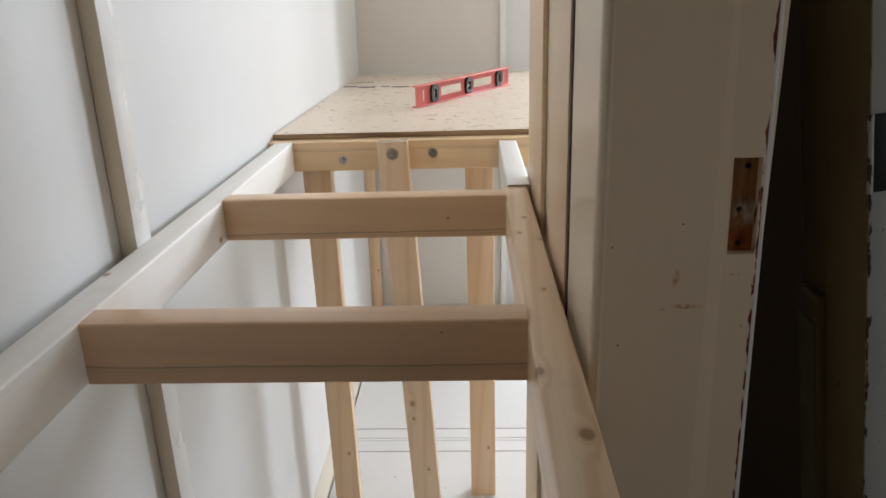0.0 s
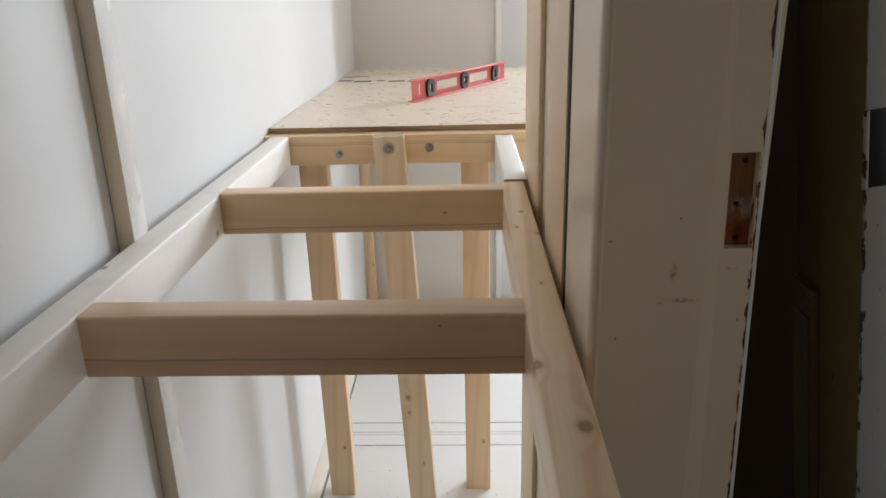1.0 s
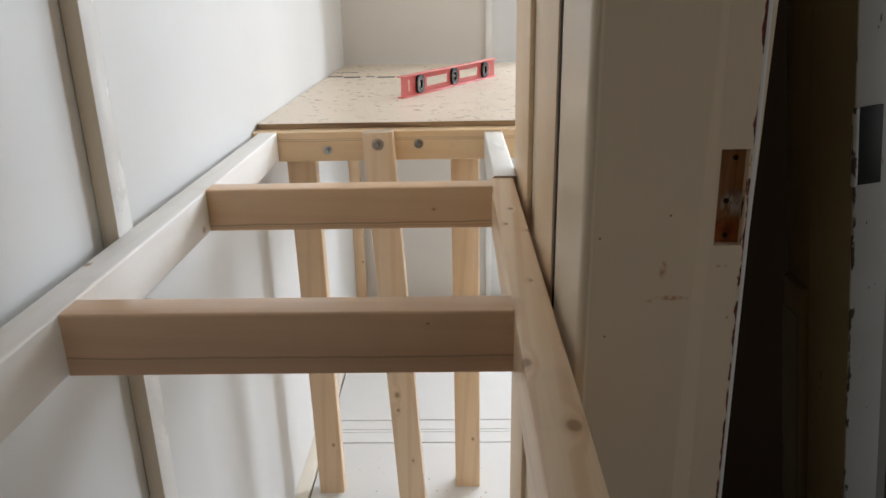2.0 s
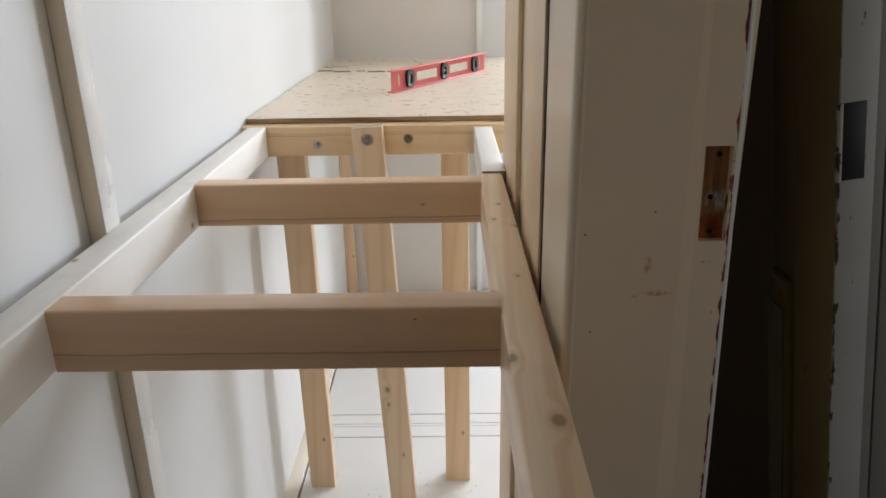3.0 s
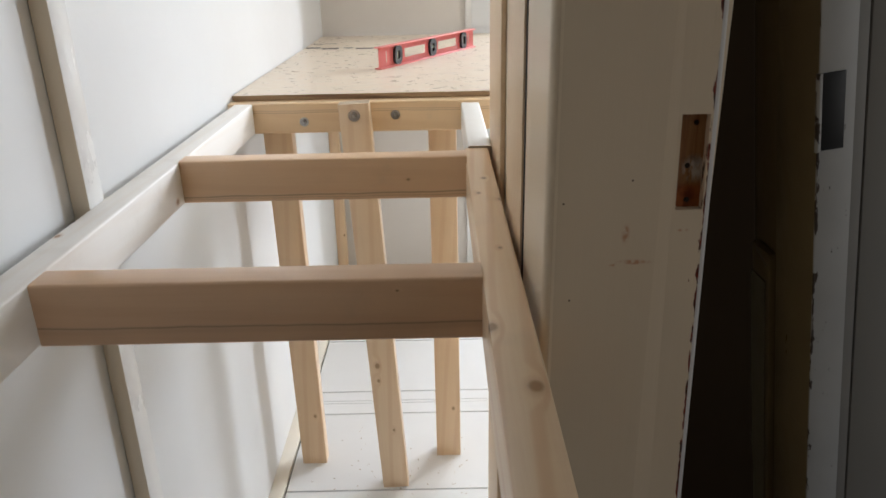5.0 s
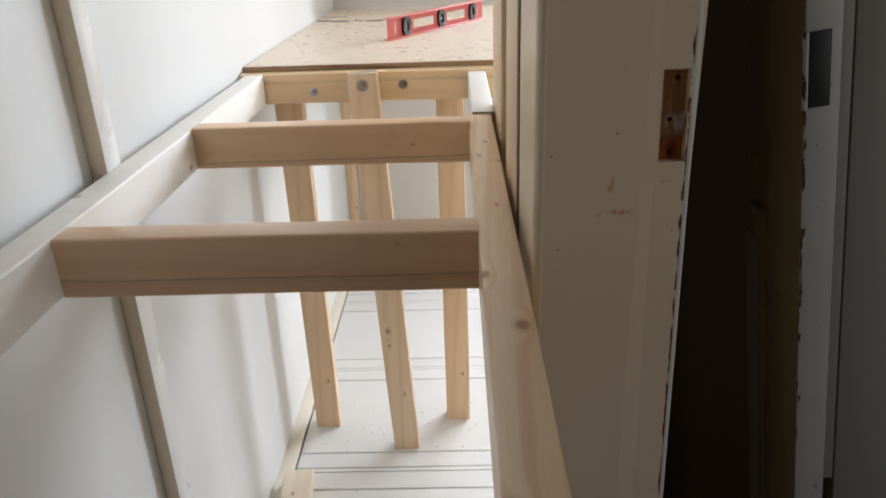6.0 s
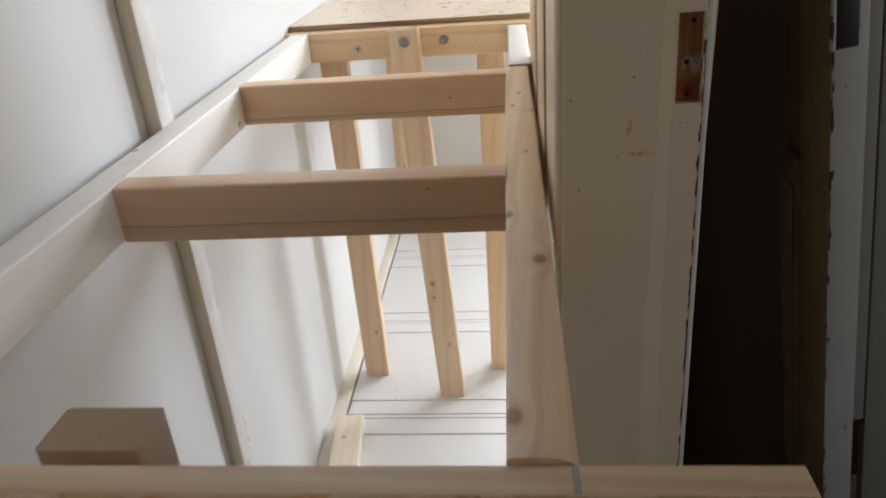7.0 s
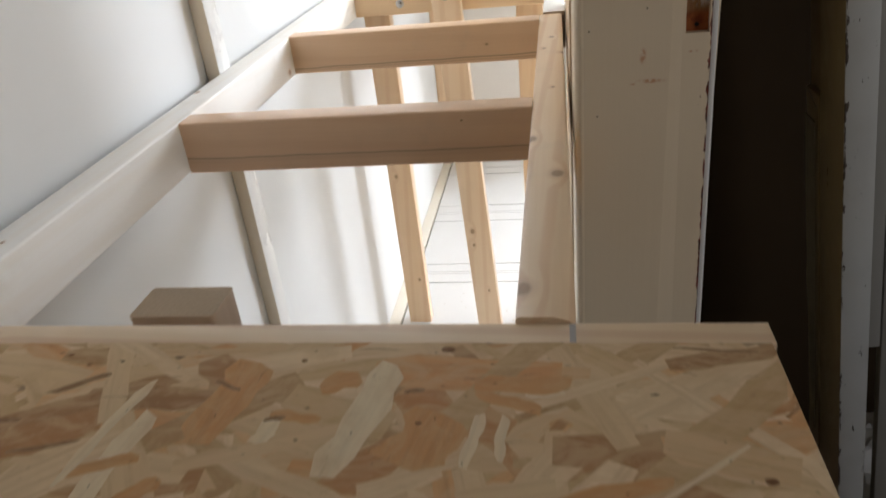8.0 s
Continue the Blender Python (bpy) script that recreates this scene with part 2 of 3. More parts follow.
EDGE_DOOR = door_edge_material()
def recess_material():
    """Bare wood, orange at the foot, with torn fibres and filler across the middle."""
    m, n, l, b = node_material("bare_recess_wood", 0.8, 0.2)
    fine = noise_of(n, l, coords(n, l, (300.0, 300.0, 14.0)), 1.0, 4.0, 0.6)
    rag = noise_of(n, l, coords(n, l, (1.0, 1.0, 0.35)), 230.0, 5.0, 0.65)
    blot = noise_of(n, l, coords(n, l), 90.0, 4.0, 0.6)
    col = mixed(n, l, ramped(n, l, fine, 0.35, 0.7), (0.36, 0.18, 0.08), (0.22, 0.10, 0.045))
    foot = spot(n, l, (0.580, -0.0625, 1.044), (0.03, 0.05, 0.014), 0.5, 1.0)
    col = mixed(n, l, foot, col, mixed(n, l, ramped(n, l, blot, 0.35, 0.65), (0.36, 0.11, 0.035), (0.20, 0.05, 0.02)))
    torn = arith(n, l, "MULTIPLY", spot(n, l, (0.582, -0.0625, 1.068), (0.014, 0.05, 0.013), 0.3, 1.0), ramped(n, l, rag, 0.42, 0.56))
    col = mixed(n, l, torn, col, (0.52, 0.45, 0.38))
    dirt = spot(n, l, (0.578, -0.0625, 1.074), (0.012, 0.05, 0.010), 0.2, 1.0)
    col = mixed(n, l, arith(n, l, "MULTIPLY", dirt, ramped(n, l, blot, 0.4, 0.6, 0.0, 0.7)), col, (0.12, 0.08, 0.06))
    l.new(col, b.inputs["Base Color"])
    bumped(n, l, b, rag, 0.6, 0.0015)
    return m


LINING = lining_material()


def strand_material(name="osb_strand", fixed=None, sheen_mix=0.0):
    m, n, l, b = node_material(name, 0.6, 0.18 + 0.5 * sheen_mix)
    geo, uv = n.new("ShaderNodeNewGeometry"), n.new("ShaderNodeUVMap")
    ramp = n.new("ShaderNodeValToRGB")
    l.new(geo.outputs["Random Per Island"], ramp.inputs[0])
    stops = ((0.0, (0.44, 0.26, 0.12)), (0.18, (0.66, 0.46, 0.25)), (0.5, (0.83, 0.64, 0.42)), (0.74, (0.70, 0.49, 0.28)),
             (0.82, (0.72, 0.41, 0.20)), (0.93, (0.64, 0.31, 0.13)), (1.0, (0.34, 0.19, 0.09)))
    while len(ramp.color_ramp.elements) < len(stops):
        ramp.color_ramp.elements.new(0.5)
    for e, (p, c) in zip(ramp.color_ramp.elements, stops):
        e.position, e.color = p, (*[v + (w - v) * sheen_mix for v, w in zip(c, (0.86, 0.76, 0.63))], 1)
    mp = n.new("ShaderNodeMapping")
    mp.inputs["Scale"].default_value = (9.0, 170.0, 1.0)
    l.new(uv.outputs[0], mp.inputs[0])
    calm = 1.0 - 1.4 * sheen_mix
    grain = noise_of(n, l, mp.outputs[0], 1.0, 4.0, 0.6, 0.4)
    blot = noise_of(n, l, coords(n, l), 38.0, 5.0, 0.65)
    specks = noise_of(n, l, coords(n, l, (1, 2.2, 1)), 90.0, 3.0, 0.5)
    col = mixed(n, l, ramped(n, l, grain, 0.4, 0.75, 0.0, 0.45 * calm), ramp.outputs[0] if fixed is None else fixed, [c * 0.7 for c in fixed] if fixed else (0.42, 0.25, 0.12))
    col = mixed(n, l, ramped(n, l, blot, 0.5, 0.75, 0.0, 0.3 * calm), col, (0.50, 0.32, 0.16))
    fibre = noise_of(n, l, coords(n, l, (0.5, 1.0, 1.0), "Object", (0.3, 0.9, 0)), 55.0, 6.0, 0.7, 1.6)
    col = mixed(n, l, ramped(n, l, fibre, 0.38, 0.62, 0.0, (0.32 if fixed else 0.5) * calm), col, (0.70, 0.50, 0.30))
    streak = noise_of(n, l, coords(n, l, (1.0, 3.2, 1.0), "Object", (0.7, 0.2, 0)), 26.0, 6.0, 0.7, 1.2)
    col = mixed(n, l, ramped(n, l, streak, 0.60, 0.70, 0.0, 0.5 * max(0.0, 1.0 - 1.7 * sheen_mix)), col, (0.24, 0.13, 0.06))
    col = mixed(n, l, ramped(n, l, specks, 0.70, 0.75, 0.0, 0.8 * max(0.0, 1.0 - 1.9 * sheen_mix)), col, (0.09, 0.05, 0.025))
    # pale sheen of the far board, mixed into the colour
    col = mixed(n, l, sheen_mix * 1.2, col, (0.84, 0.73, 0.60))
    l.new(col, b.inputs["Base Color"])
    l.new(ramped(n, l, blot, 0.3, 0.7, 0.50 - 0.45 * sheen_mix, 0.68 - 0.45 * sheen_mix), b.inputs["Roughness"])
    bumped(n, l, b, grain, 0.3 * calm, 0.0006)
    return m


STRAND = strand_material()
# far board: same flakes, paled to hold the sheen at grazing view
STRAND_SHEEN = strand_material("osb_strand_with_sheen", None, 0.55)
STRAND_ORANGE = strand_material("orange_strand", (0.64, 0.34, 0.145))
STRAND_DARK = strand_material("dark_resinous_strand", (0.30, 0.17, 0.085))
STRAND_PALE = strand_material("pale_strand", (0.82, 0.67, 0.46))
OSB_EDGE = pine("osb_edge", (), (0.42, 0.28, 0.16), (0.20, 0.11, 0.06), 5.0, 0.9, 0.8)


# ---- mesh helpers ----
def box_into(bm, lo, hi, bevel=0.0, segments=2):
    r = bmesh.ops.create_cube(bm, size=1.0)
    vs = r["verts"]
    size, mid = [h - a for a, h in zip(lo, hi)], [(h + a) / 2 for a, h in zip(lo, hi)]
    for v in vs:
        v.co = Vector([c * s + q for c, s, q in zip(v.co, size, mid)])
    if bevel:
        edges = list({e for v in vs for e in v.link_edges})
        bmesh.ops.bevel(bm, geom=edges, offset=bevel, segments=segments, profile=0.5, affect="EDGES")
    return bm


def cyl_into(bm, m, r1, r2, depth, seg=24):
    bmesh.ops.create_cone(bm, cap_ends=True, segments=seg, radius1=r1, radius2=r2, depth=depth, matrix=m)
    return bm


def mesh_of(name, bm, *mats):
    data = bpy.data.meshes.new(name)
    bm.to_mesh(data)
    bm.free()
    for m in mats:
        data.materials.append(m)
    return data


def smooth(data, on=True):
    data.shade_smooth()
    data.set_sharp_from_angle(angle=radians(35))
    return data


def part(name, bm, material, parent, label="", m=None):
    mats = material if isinstance(material, (list, tuple)) else (material,)
    ob = new(name, smooth(mesh_of(name, bm, *mats)))
    ob.parent = parent
    ob.matrix_basis = m if m is not None else Matrix()
    if label:
        ob["label"] = label
    return ob


def thing(name, at, label, category, group="", kind=""):
    ob = new(name)
    ob.empty_display_size = 0.05
    ob.location = at
    return tagged(ob, label, category, group, kind)


def solid(name, bm, mats, label="", category="", kind="", at=(0, 0, 0)):
    mats = mats if isinstance(mats, (list, tuple)) else (mats,)
    ob = new(name, smooth(mesh_of(name, bm, *mats)))
    ob.location = at
    return tagged(ob, label, category, "", kind)


def boxed(name, lo, hi, mat, label="", category="", kind="structure", bevel=0.0):
    return solid(name, box_into(bmesh.new(), lo, hi, bevel), mat, label, category, kind)


def timber_mesh(length, w, h, bevel=0.003, ends=None):
    """A planed timber along local x with eased edges. Its ends take the second material."""
    bm = box_into(bmesh.new(), (-length / 2, -w / 2, -h / 2), (length / 2, w / 2, h / 2))
    long_edges = [e for e in bm.edges if abs(e.verts[0].co.x - e.verts[1].co.x) > length / 2]
    bmesh.ops.bevel(bm, geom=long_edges, offset=bevel, segments=3, profile=0.5, affect="EDGES")
    for f in bm.faces:
        if abs(f.normal.x) > 0.9:
            f.material_index = 1
    return bm


TURN_TO = {"x": Matrix(), "y": pose(0, 0, 0, 0, 0, 90), "z": pose(0, 0, 0, 0, -90, 0)}


def timber(name, lo, hi, material, parent, label="", lean=(0, 0, 0), bevel=0.003):
    """A timber that fills the box lo..hi (world), its grain along the longest side."""
    size, mid = [h - a for a, h in zip(lo, hi)], Vector([(h + a) / 2 for a, h in zip(lo, hi)])
    k = "xyz"[size.index(max(size))]
    dims = {"x": (size[0], size[1], size[2]), "y": (size[1], size[0], size[2]), "z": (size[2], size[1], size[0])}[k]
    return part(name, timber_mesh(*dims, bevel), (material, END), parent, label,
                Matrix.Translation(mid - parent.location) @ pose(0, 0, 0, *lean) @ TURN_TO[k])


# ---- the room ----
WX, FAR, TOP = -0.062, 2.26, 2.75     # left wall face, far wall face, ceiling
PX = 0.464                           # face of the partition with the doorway
boxed("wall_west", (WX - 0.12, -2.52, 0), (WX, 4.12, TOP), WALL, "smooth matt white painted wall with vertical battens", "wall")
boxed("wall_north", (WX, FAR, 0), (0.492, FAR + 0.10, TOP), FAR_WALL, "warm white painted end wall behind the platform", "wall")
boxed("wall_north", (0.492, FAR + 0.003, 0), (0.66, FAR + 0.10, TOP), WALL, "white painted end of the wall beside the batten", "wall")
boxed("wall_south", (WX, -2.52, 0), (2.1, -2.4, TOP), WALL, "plain white painted wall", "wall")
boxed("ceiling", (WX - 0.12, -2.52, TOP), (5.02, 4.12, TOP + 0.1), CEILING, "plain pale ceiling", "ceiling")
bm = bmesh.new()
for lo, hi in (((WX, 4.0, 0), (1.19, 4.12, TOP)), ((2.31, 4.0, 0), (3.14, 4.12, TOP)), ((4.16, 4.0, 0), (4.9, 4.12, TOP)), ((1.19, 4.0, 0), (2.31, 4.12, 1.49)),
               ((1.19, 4.0, 2.61), (2.31, 4.12, TOP)), ((3.14, 4.0, 0), (4.16, 4.12, 1.49)), ((3.14, 4.0, 2.61), (4.16, 4.12, TOP))):
    box_into(bm, lo, hi)
solid("wall_window", bm, ROOM, "unseen wall with two window openings, tan to warm the bounced light", "wall", "structure")
boxed("wall_east", (4.9, 0.579, 0), (5.02, 4.12, TOP), ROOM, "unseen plain wall, tan to warm the bounced light", "wall")
boxed("wall_hall_end", (0.604, 0.44, 0), (5.02, 0.579, TOP), ROOM, "unseen wall between the room and the hall, tan for warm bounce", "wall")
bm = bmesh.new()
for lo, hi in (((1.98, -2.4, 0), (2.1, -1.35, TOP)), ((1.98, -0.35, 0), (2.1, 0.44, TOP)), ((1.98, -1.35, 0), (2.1, -0.35, 0.7)), ((1.98, -1.35, 1.8), (2.1, -0.35, TOP))):
    box_into(bm, lo, hi)
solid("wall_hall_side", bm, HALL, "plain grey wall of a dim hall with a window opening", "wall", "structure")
bm = bmesh.new()
box_into(bm, (0.4705, -0.055, 0), (0.600, 0.581, TOP))
box_into(bm, (0.4705, -0.86, 2.02), (0.600, -0.055, TOP))
box_into(bm, (0.4705, -2.4, 0), (0.600, -0.86, TOP))
solid("wall_partition", bm, GLOSS, "cream painted partition with a doorway", "wall", "structure")
boxed("trim", (0.606, 0.415, 0), (1.97, 0.438, TOP), PANEL, "dark brown panelling, the unlit hall's dimness in its colour", "panelling")
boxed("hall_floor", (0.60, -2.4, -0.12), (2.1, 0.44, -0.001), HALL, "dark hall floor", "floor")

# battens of the west wall and of the far wall
def batten(lo, hi, label):
    off_y = 0.0 if hi[0] > 0.1 else 0.0009
    bm = box_into(bmesh.new(), (lo[0] + off_y, lo[1], lo[2]), hi, 0.0012)
    if off_y:
        box_into(bm, (lo[0], lo[1] + 0.004, lo[2]), (lo[0] + off_y + 0.001, hi[1] - 0.001, hi[2]))
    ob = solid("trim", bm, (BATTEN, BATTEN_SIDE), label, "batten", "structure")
    # sides of the west batten take the tone that holds their bounced light
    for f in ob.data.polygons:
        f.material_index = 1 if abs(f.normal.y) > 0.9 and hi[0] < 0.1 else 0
    return ob


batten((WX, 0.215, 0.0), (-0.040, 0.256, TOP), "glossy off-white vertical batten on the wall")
batten((0.480, FAR - 0.02, 0.0), (0.503, FAR, TOP), "cream vertical batten on the end wall")

# door lining with its hinge recess, and the architrave round the doorway
MZ0, MZ1, MX0, MX1, LX = 1.036, 1.112, 0.567, 0.5885, 0.5905


def racked(bm, x0=0.5536):
    """The outer part of the old frame leans: it is out of plumb by 21 mm in a metre."""
    for v in bm.verts:
        if v.co.x > x0:
            v.co.x -= 0.021 * (v.co.z - 1.04)
    return bm


bm = bmesh.new()
box_into(bm, (0.4702, -0.0744, 0), (0.5535, -0.0555, 2.02))
for lo, hi in (((0.5535, -0.0712, 0), (LX, -0.0555, MZ0)), ((0.5535, -0.0712, MZ1), (LX, -0.0555, 2.02)),
               ((0.5535, -0.0712, MZ0), (MX0, -0.0555, MZ1)), ((MX1, -0.0712, MZ0), (LX, -0.0555, MZ1))):
    box_into(bm, lo, hi)
# worn slope between the two planes of the rebate
vs = [bm.verts.new(c) for c in ((0.542, -0.07445, 0), (0.542, -0.07445, 2.02), (0.5655, -0.0711, 2.02), (0.5655, -0.0711, 0), (0.542, -0.060, 0), (0.542, -0.060, 2.02))]
bm.faces.new([vs[i] for i in (0, 3, 2, 1)])
bm.faces.new([vs[i] for i in (0, 1, 5, 4)])
bm.faces.new([vs[i] for i in (3, 4, 5, 2)])
lining = solid("door_1", racked(bm), LINING, "chipped cream gloss door lining with an empty hinge recess", "door frame", "structure")
part("hinge_recess", racked(box_into(bmesh.new(), (MX0, -0.0625, MZ0), (MX1, -0.0556, MZ1))), recess_material(), lining, "bare orange-brown wood in the hinge recess")
for z, x in ((1.104, 0.5795), (1.042, 0.578), (1.070, 0.576)):
    part("screw_hole", cyl_into(bmesh.new(), pose(x, -0.0628, z, 90), 0.0021, 0.0021, 0.0012, 12), HOLE_SHADE, lining)
solid("trim", racked(box_into(bmesh.new(), (LX + 0.0003, -0.0635, 0), (LX + 0.0068, -0.0335, 2.02), 0.0015)), EDGE_WHITE, "white outer edge of the door frame", "door frame", "structure")


def architrave():
    """Flat moulding with rounded shoulders, along z."""
    bm = bmesh.new()
    prof = [(0.4705, 0.077), (0.4665, 0.075), (PX, 0.069)]
    prof += [(PX, 0.03), (PX, -0.045)]
    for i in range(9):
        a = radians(90 * i / 8)
        prof.append((PX + 0.009 - 0.009 * math.cos(a), -0.066 - 0.0085 * math.sin(a)))
    prof.append((0.4705, -0.0745))
    low, high = [bm.verts.new((x, y, 0)) for x, y in prof], [bm.verts.new((x, y, 2.05)) for x, y in prof]
    for i in range(len(prof) - 1):
        bm.faces.new((low[i], high[i], high[i + 1], low[i + 1]))
    bm.faces.new(high)
    bmesh.ops.recalc_face_normals(bm, faces=bm.faces)
    return bm


solid("trim", architrave(), GLOSS, "glossy cream architrave with a rounded edge", "architrave", "structure")
boxed("trim", (0.462, 0.087, 0), (0.4703, 0.246, TOP), TAN, "tan planed lining board on the partition", "lining board", bevel=0.0015)
# solid black strip nearly flush with the boards, painting the gap's shade
boxed("trim", (0.4643, 0.0772, 0), (0.4706, 0.0868, TOP), HOLE_SHADE, "black strip filling the gap beside the lining board as its shade", "gap")
boxed("trim", (0.463, 0.364, 0), (0.4703, 0.583, TOP), TAN, "tan planed lining board at the partition's end", "lining board", bevel=0.0015)

# ---- floor ----
bm = box_into(bmesh.new(), (WX - 0.1, -2.4, -0.12), (0.60, 4.0, -0.012))
box_into(bm, (0.60, 0.44, -0.12), (4.9, 4.0, -0.012))
solid("floor", bm, JOINT, "white painted floor of wide and narrow boards with open joints", "floor", "structure")
floor_ob = bpy.data.objects["floor"]
lines = []
for y, w in ((-1.14, 0.135), (-0.67, 0.13), (-0.21, 0.135), (0.255, 0.13), (0.717, 0.135), (1.184, 0.117), (1.620, 0.132), (2.06, 0.13), (2.52, 0.13), (2.98, 0.13), (3.44, 0.13)):
    fine_line = 0.0030 if y < 1.0 else 0.0016
    lines += [(y, 0.0046), (y + w * 0.46, fine_line), (y + w * 0.575, fine_line + 0.0005), (y + w, 0.0044)]
    if y == 2.06:
        lines.append((2.252, 0.009))
edges = [(-2.4, 0.0)] + lines + [(4.0, 0.0)]
for (a, ga), (b_, gb) in zip(edges[:-1], edges[1:]):
    part("floor_board", box_into(bmesh.new(), (-0.022, a + ga / 2, -0.012), (0.60 if b_ < 0.5 else 4.9, b_ - gb / 2, 0.0), 0.0008, 1), FLOOR, floor_ob)
boxed("baseboard", (WX, -2.4, -0.012), (-0.027, FAR, 0.004), STRIP, "cream painted strip along the foot of the wall", "skirting", bevel=0.0015)

# ---- timber frame of the platform ----
LZ, H, T = 0.954, 0.063, 0.038
frame_ = thing("platform_frame", (0.2, 0.45, 0.0), "raw planed pine frame of joists, rails and legs bolted together", "bed frame")
P_LEFT = pine("pine_left_rail", ((-0.122, 0.014, 0.031, 0.005), (0.155, -0.019, -0.02, 0.006), (-0.55, 0.0, 0.031, 0.003)), (0.95, 0.92, 0.88), (0.87, 0.78, 0.67), seed=0.4, lines=0.2, rough=0.5)
P_C1 = pine("pine_crossbar_near", ((0.13, -0.019, 0.02, 0.0016),), (0.86, 0.585, 0.375), (0.70, 0.40, 0.215), 2.3, 0.15, streaks=((-0.0135, -0.003, 0.0012, 0.45), (-0.016, -0.003, 0.006, 0.12)))
P_C2 = pine("pine_crossbar_far", ((0.125, -0.019, -0.002, 0.0025),), (0.88, 0.61, 0.38), (0.71, 0.41, 0.215), 4.6, 0.15, streaks=((-0.022, 0.004, 0.0016, 0.5), (-0.026, 0.0, 0.001, 0.3)))
P_RIGHT = pine("pine_right_rail", ((-0.2345, -0.0085, 0.031, 0.0085), (-0.1445, 0.017, 0.031, 0.008), (-0.4275, 0.0155, 0.031, 0.009), (0.29, -0.002, 0.031, 0.005),
                                   (0.222, 0.0085, 0.031, 0.004), (0.195, -0.017, 0.031, 0.004), (0.03, -0.004, 0.031, 0.003)), (0.94, 0.71, 0.48), (0.76, 0.465, 0.25), seed=6.1, lines=0.5)
P_HEAD = pine("pine_header", (), (0.88, 0.64, 0.385), (0.71, 0.43, 0.21), 7.7, 0.2, streaks=((0.012, 0.0, 0.0012, 0.45), (0.016, 0.0, 0.002, 0.25)))
P_POST = pine("pine_post", ((0.02, -0.019, 0.01, 0.006), (-0.3, -0.019, -0.014, 0.005)), (0.85, 0.62, 0.39), (0.69, 0.41, 0.22), 8.2, 0.3)
P_MID = pine("pine_middle_post", ((-0.13, -0.019, 0.012, 0.008), (0.33, -0.019, -0.006, 0.009), (-0.17, -0.019, 0.013, 0.005), (-0.31, -0.019, -0.01, 0.004)), seed=9.4, lines=0.35)
P_LEG = pine("dull_pine_leg", (), (0.56, 0.43, 0.32), (0.45, 0.32, 0.22), 10.3, 0.3, 0.6)
P_JOIST = pine("pine_near_joist", ((-0.2, 0.0, 0.031, 0.004),), (0.84, 0.65, 0.44), (0.68, 0.44, 0.27), 11.2, 0.55)

timber("side_rail", (-0.0415, -0.4075, LZ - H), (-0.003, 0.900, LZ), P_LEFT, frame_, "whitish pine rail along the wall", lean=(0, 0, 0.5))


def waney_rail(lo, hi, material, label):
    """A rail along y whose outer top edge loses its corner towards the near end."""
    n_st, bm = 48, bmesh.new()
    L, w, h = hi[1] - lo[1], (hi[0] - lo[0]) / 2, (hi[2] - lo[2]) / 2
    rings = []
    for i in range(n_st + 1):
        x = -L / 2 + L * i / n_st
        y = lo[1] + L * i / n_st
        k = min(max((-0.16 - y) / 0.16, 0.0), 1.0)
        c = 0.003 + k * (0.0105 + 0.0025 * noise.noise((y * 14.0, 0.3, 0.0)))
        d = 0.003 + k * 0.003
        sec = [(-w + 0.003, -h), (w - 0.003, -h), (w, -h + 0.003), (w, h - 0.003), (w - 0.0009, h - 0.0009), (w - 0.003, h),
               (-w + c, h), (-w + c * 0.45, h - d * 0.35), (-w, h - d), (-w, -h + 0.003)]
        rings.append([bm.verts.new((x, p, q)) for p, q in sec])
    for a, b2 in zip(rings, rings[1:]):
        for k in range(len(a)):
            bm.faces.new((a[k], a[(k + 1) % len(a)], b2[(k + 1) % len(a)], b2[k]))
    for ring in (rings[0], rings[-1]):
        bm.faces.new(ring).material_index = 1
    bmesh.ops.recalc_face_normals(bm, faces=bm.faces)
    mid = Vector([(a + b2) / 2 for a, b2 in zip(lo, hi)])
    return part("side_rail", bm, (material, material), frame_, label, Matrix.Translation(mid - frame_.location) @ TURN_TO["y"])


waney_rail((0.4185, -0.4075, LZ - H - 0.008), (0.4565, 0.515, LZ - 0.008), P_RIGHT, "pale pine rail with brown knots and a waney edge")
timber("side_rail", (0.4245, 0.517, LZ - H - 0.005), (0.4620, 0.900, LZ - 0.005), paint("off_white_rail_piece", (0.82, 0.79, 0.74), 0.4, 0.5, 0.15, 0.3, 20.0), frame_, "short off-white rail piece")
timber("crossbar", (-0.001, -0.003, LZ - H - 0.0035), (0.4185, T - 0.003, LZ - 0.0025), P_C1, frame_, lean=(0, 0.4, 0.8))
timber("crossbar", (-0.005, 0.429, LZ - H + 0.0005), (0.4195, 0.429 + T, LZ + 0.0015), P_C2, frame_)
timber("header_beam", (WX + 0.002, 0.902, LZ - H), (0.605, 0.94, LZ), P_HEAD, frame_)
timber("back_joist", (WX + 0.002, 0.958, LZ - H), (0.605, 0.996, LZ), P_HEAD, frame_)
timber("post", (-0.0035, 0.962, 0.0), (0.0595, 1.0, LZ - H), P_POST, frame_, lean=(0, -0.55, 0))
timber("post", (0.353, 0.985, 0.0), (0.416, 1.023, LZ - H), P_POST, frame_)
timber("post", (0.1965, 0.862, 0.0), (0.2595, 0.900, 0.9575), P_MID, frame_, "pine leg bolted to the header beam", lean=(0, -2.75, 0))
timber("post", (WX + 0.0005, 2.205, 0.0), (-0.021, 2.2435, LZ - 0.0005), P_POST, frame_)
timber("post", (0.1425, -0.3925, 0.0), (0.2065, -0.3535, 0.938), P_LEG, frame_, "short pine leg with a sawn end-grain top")
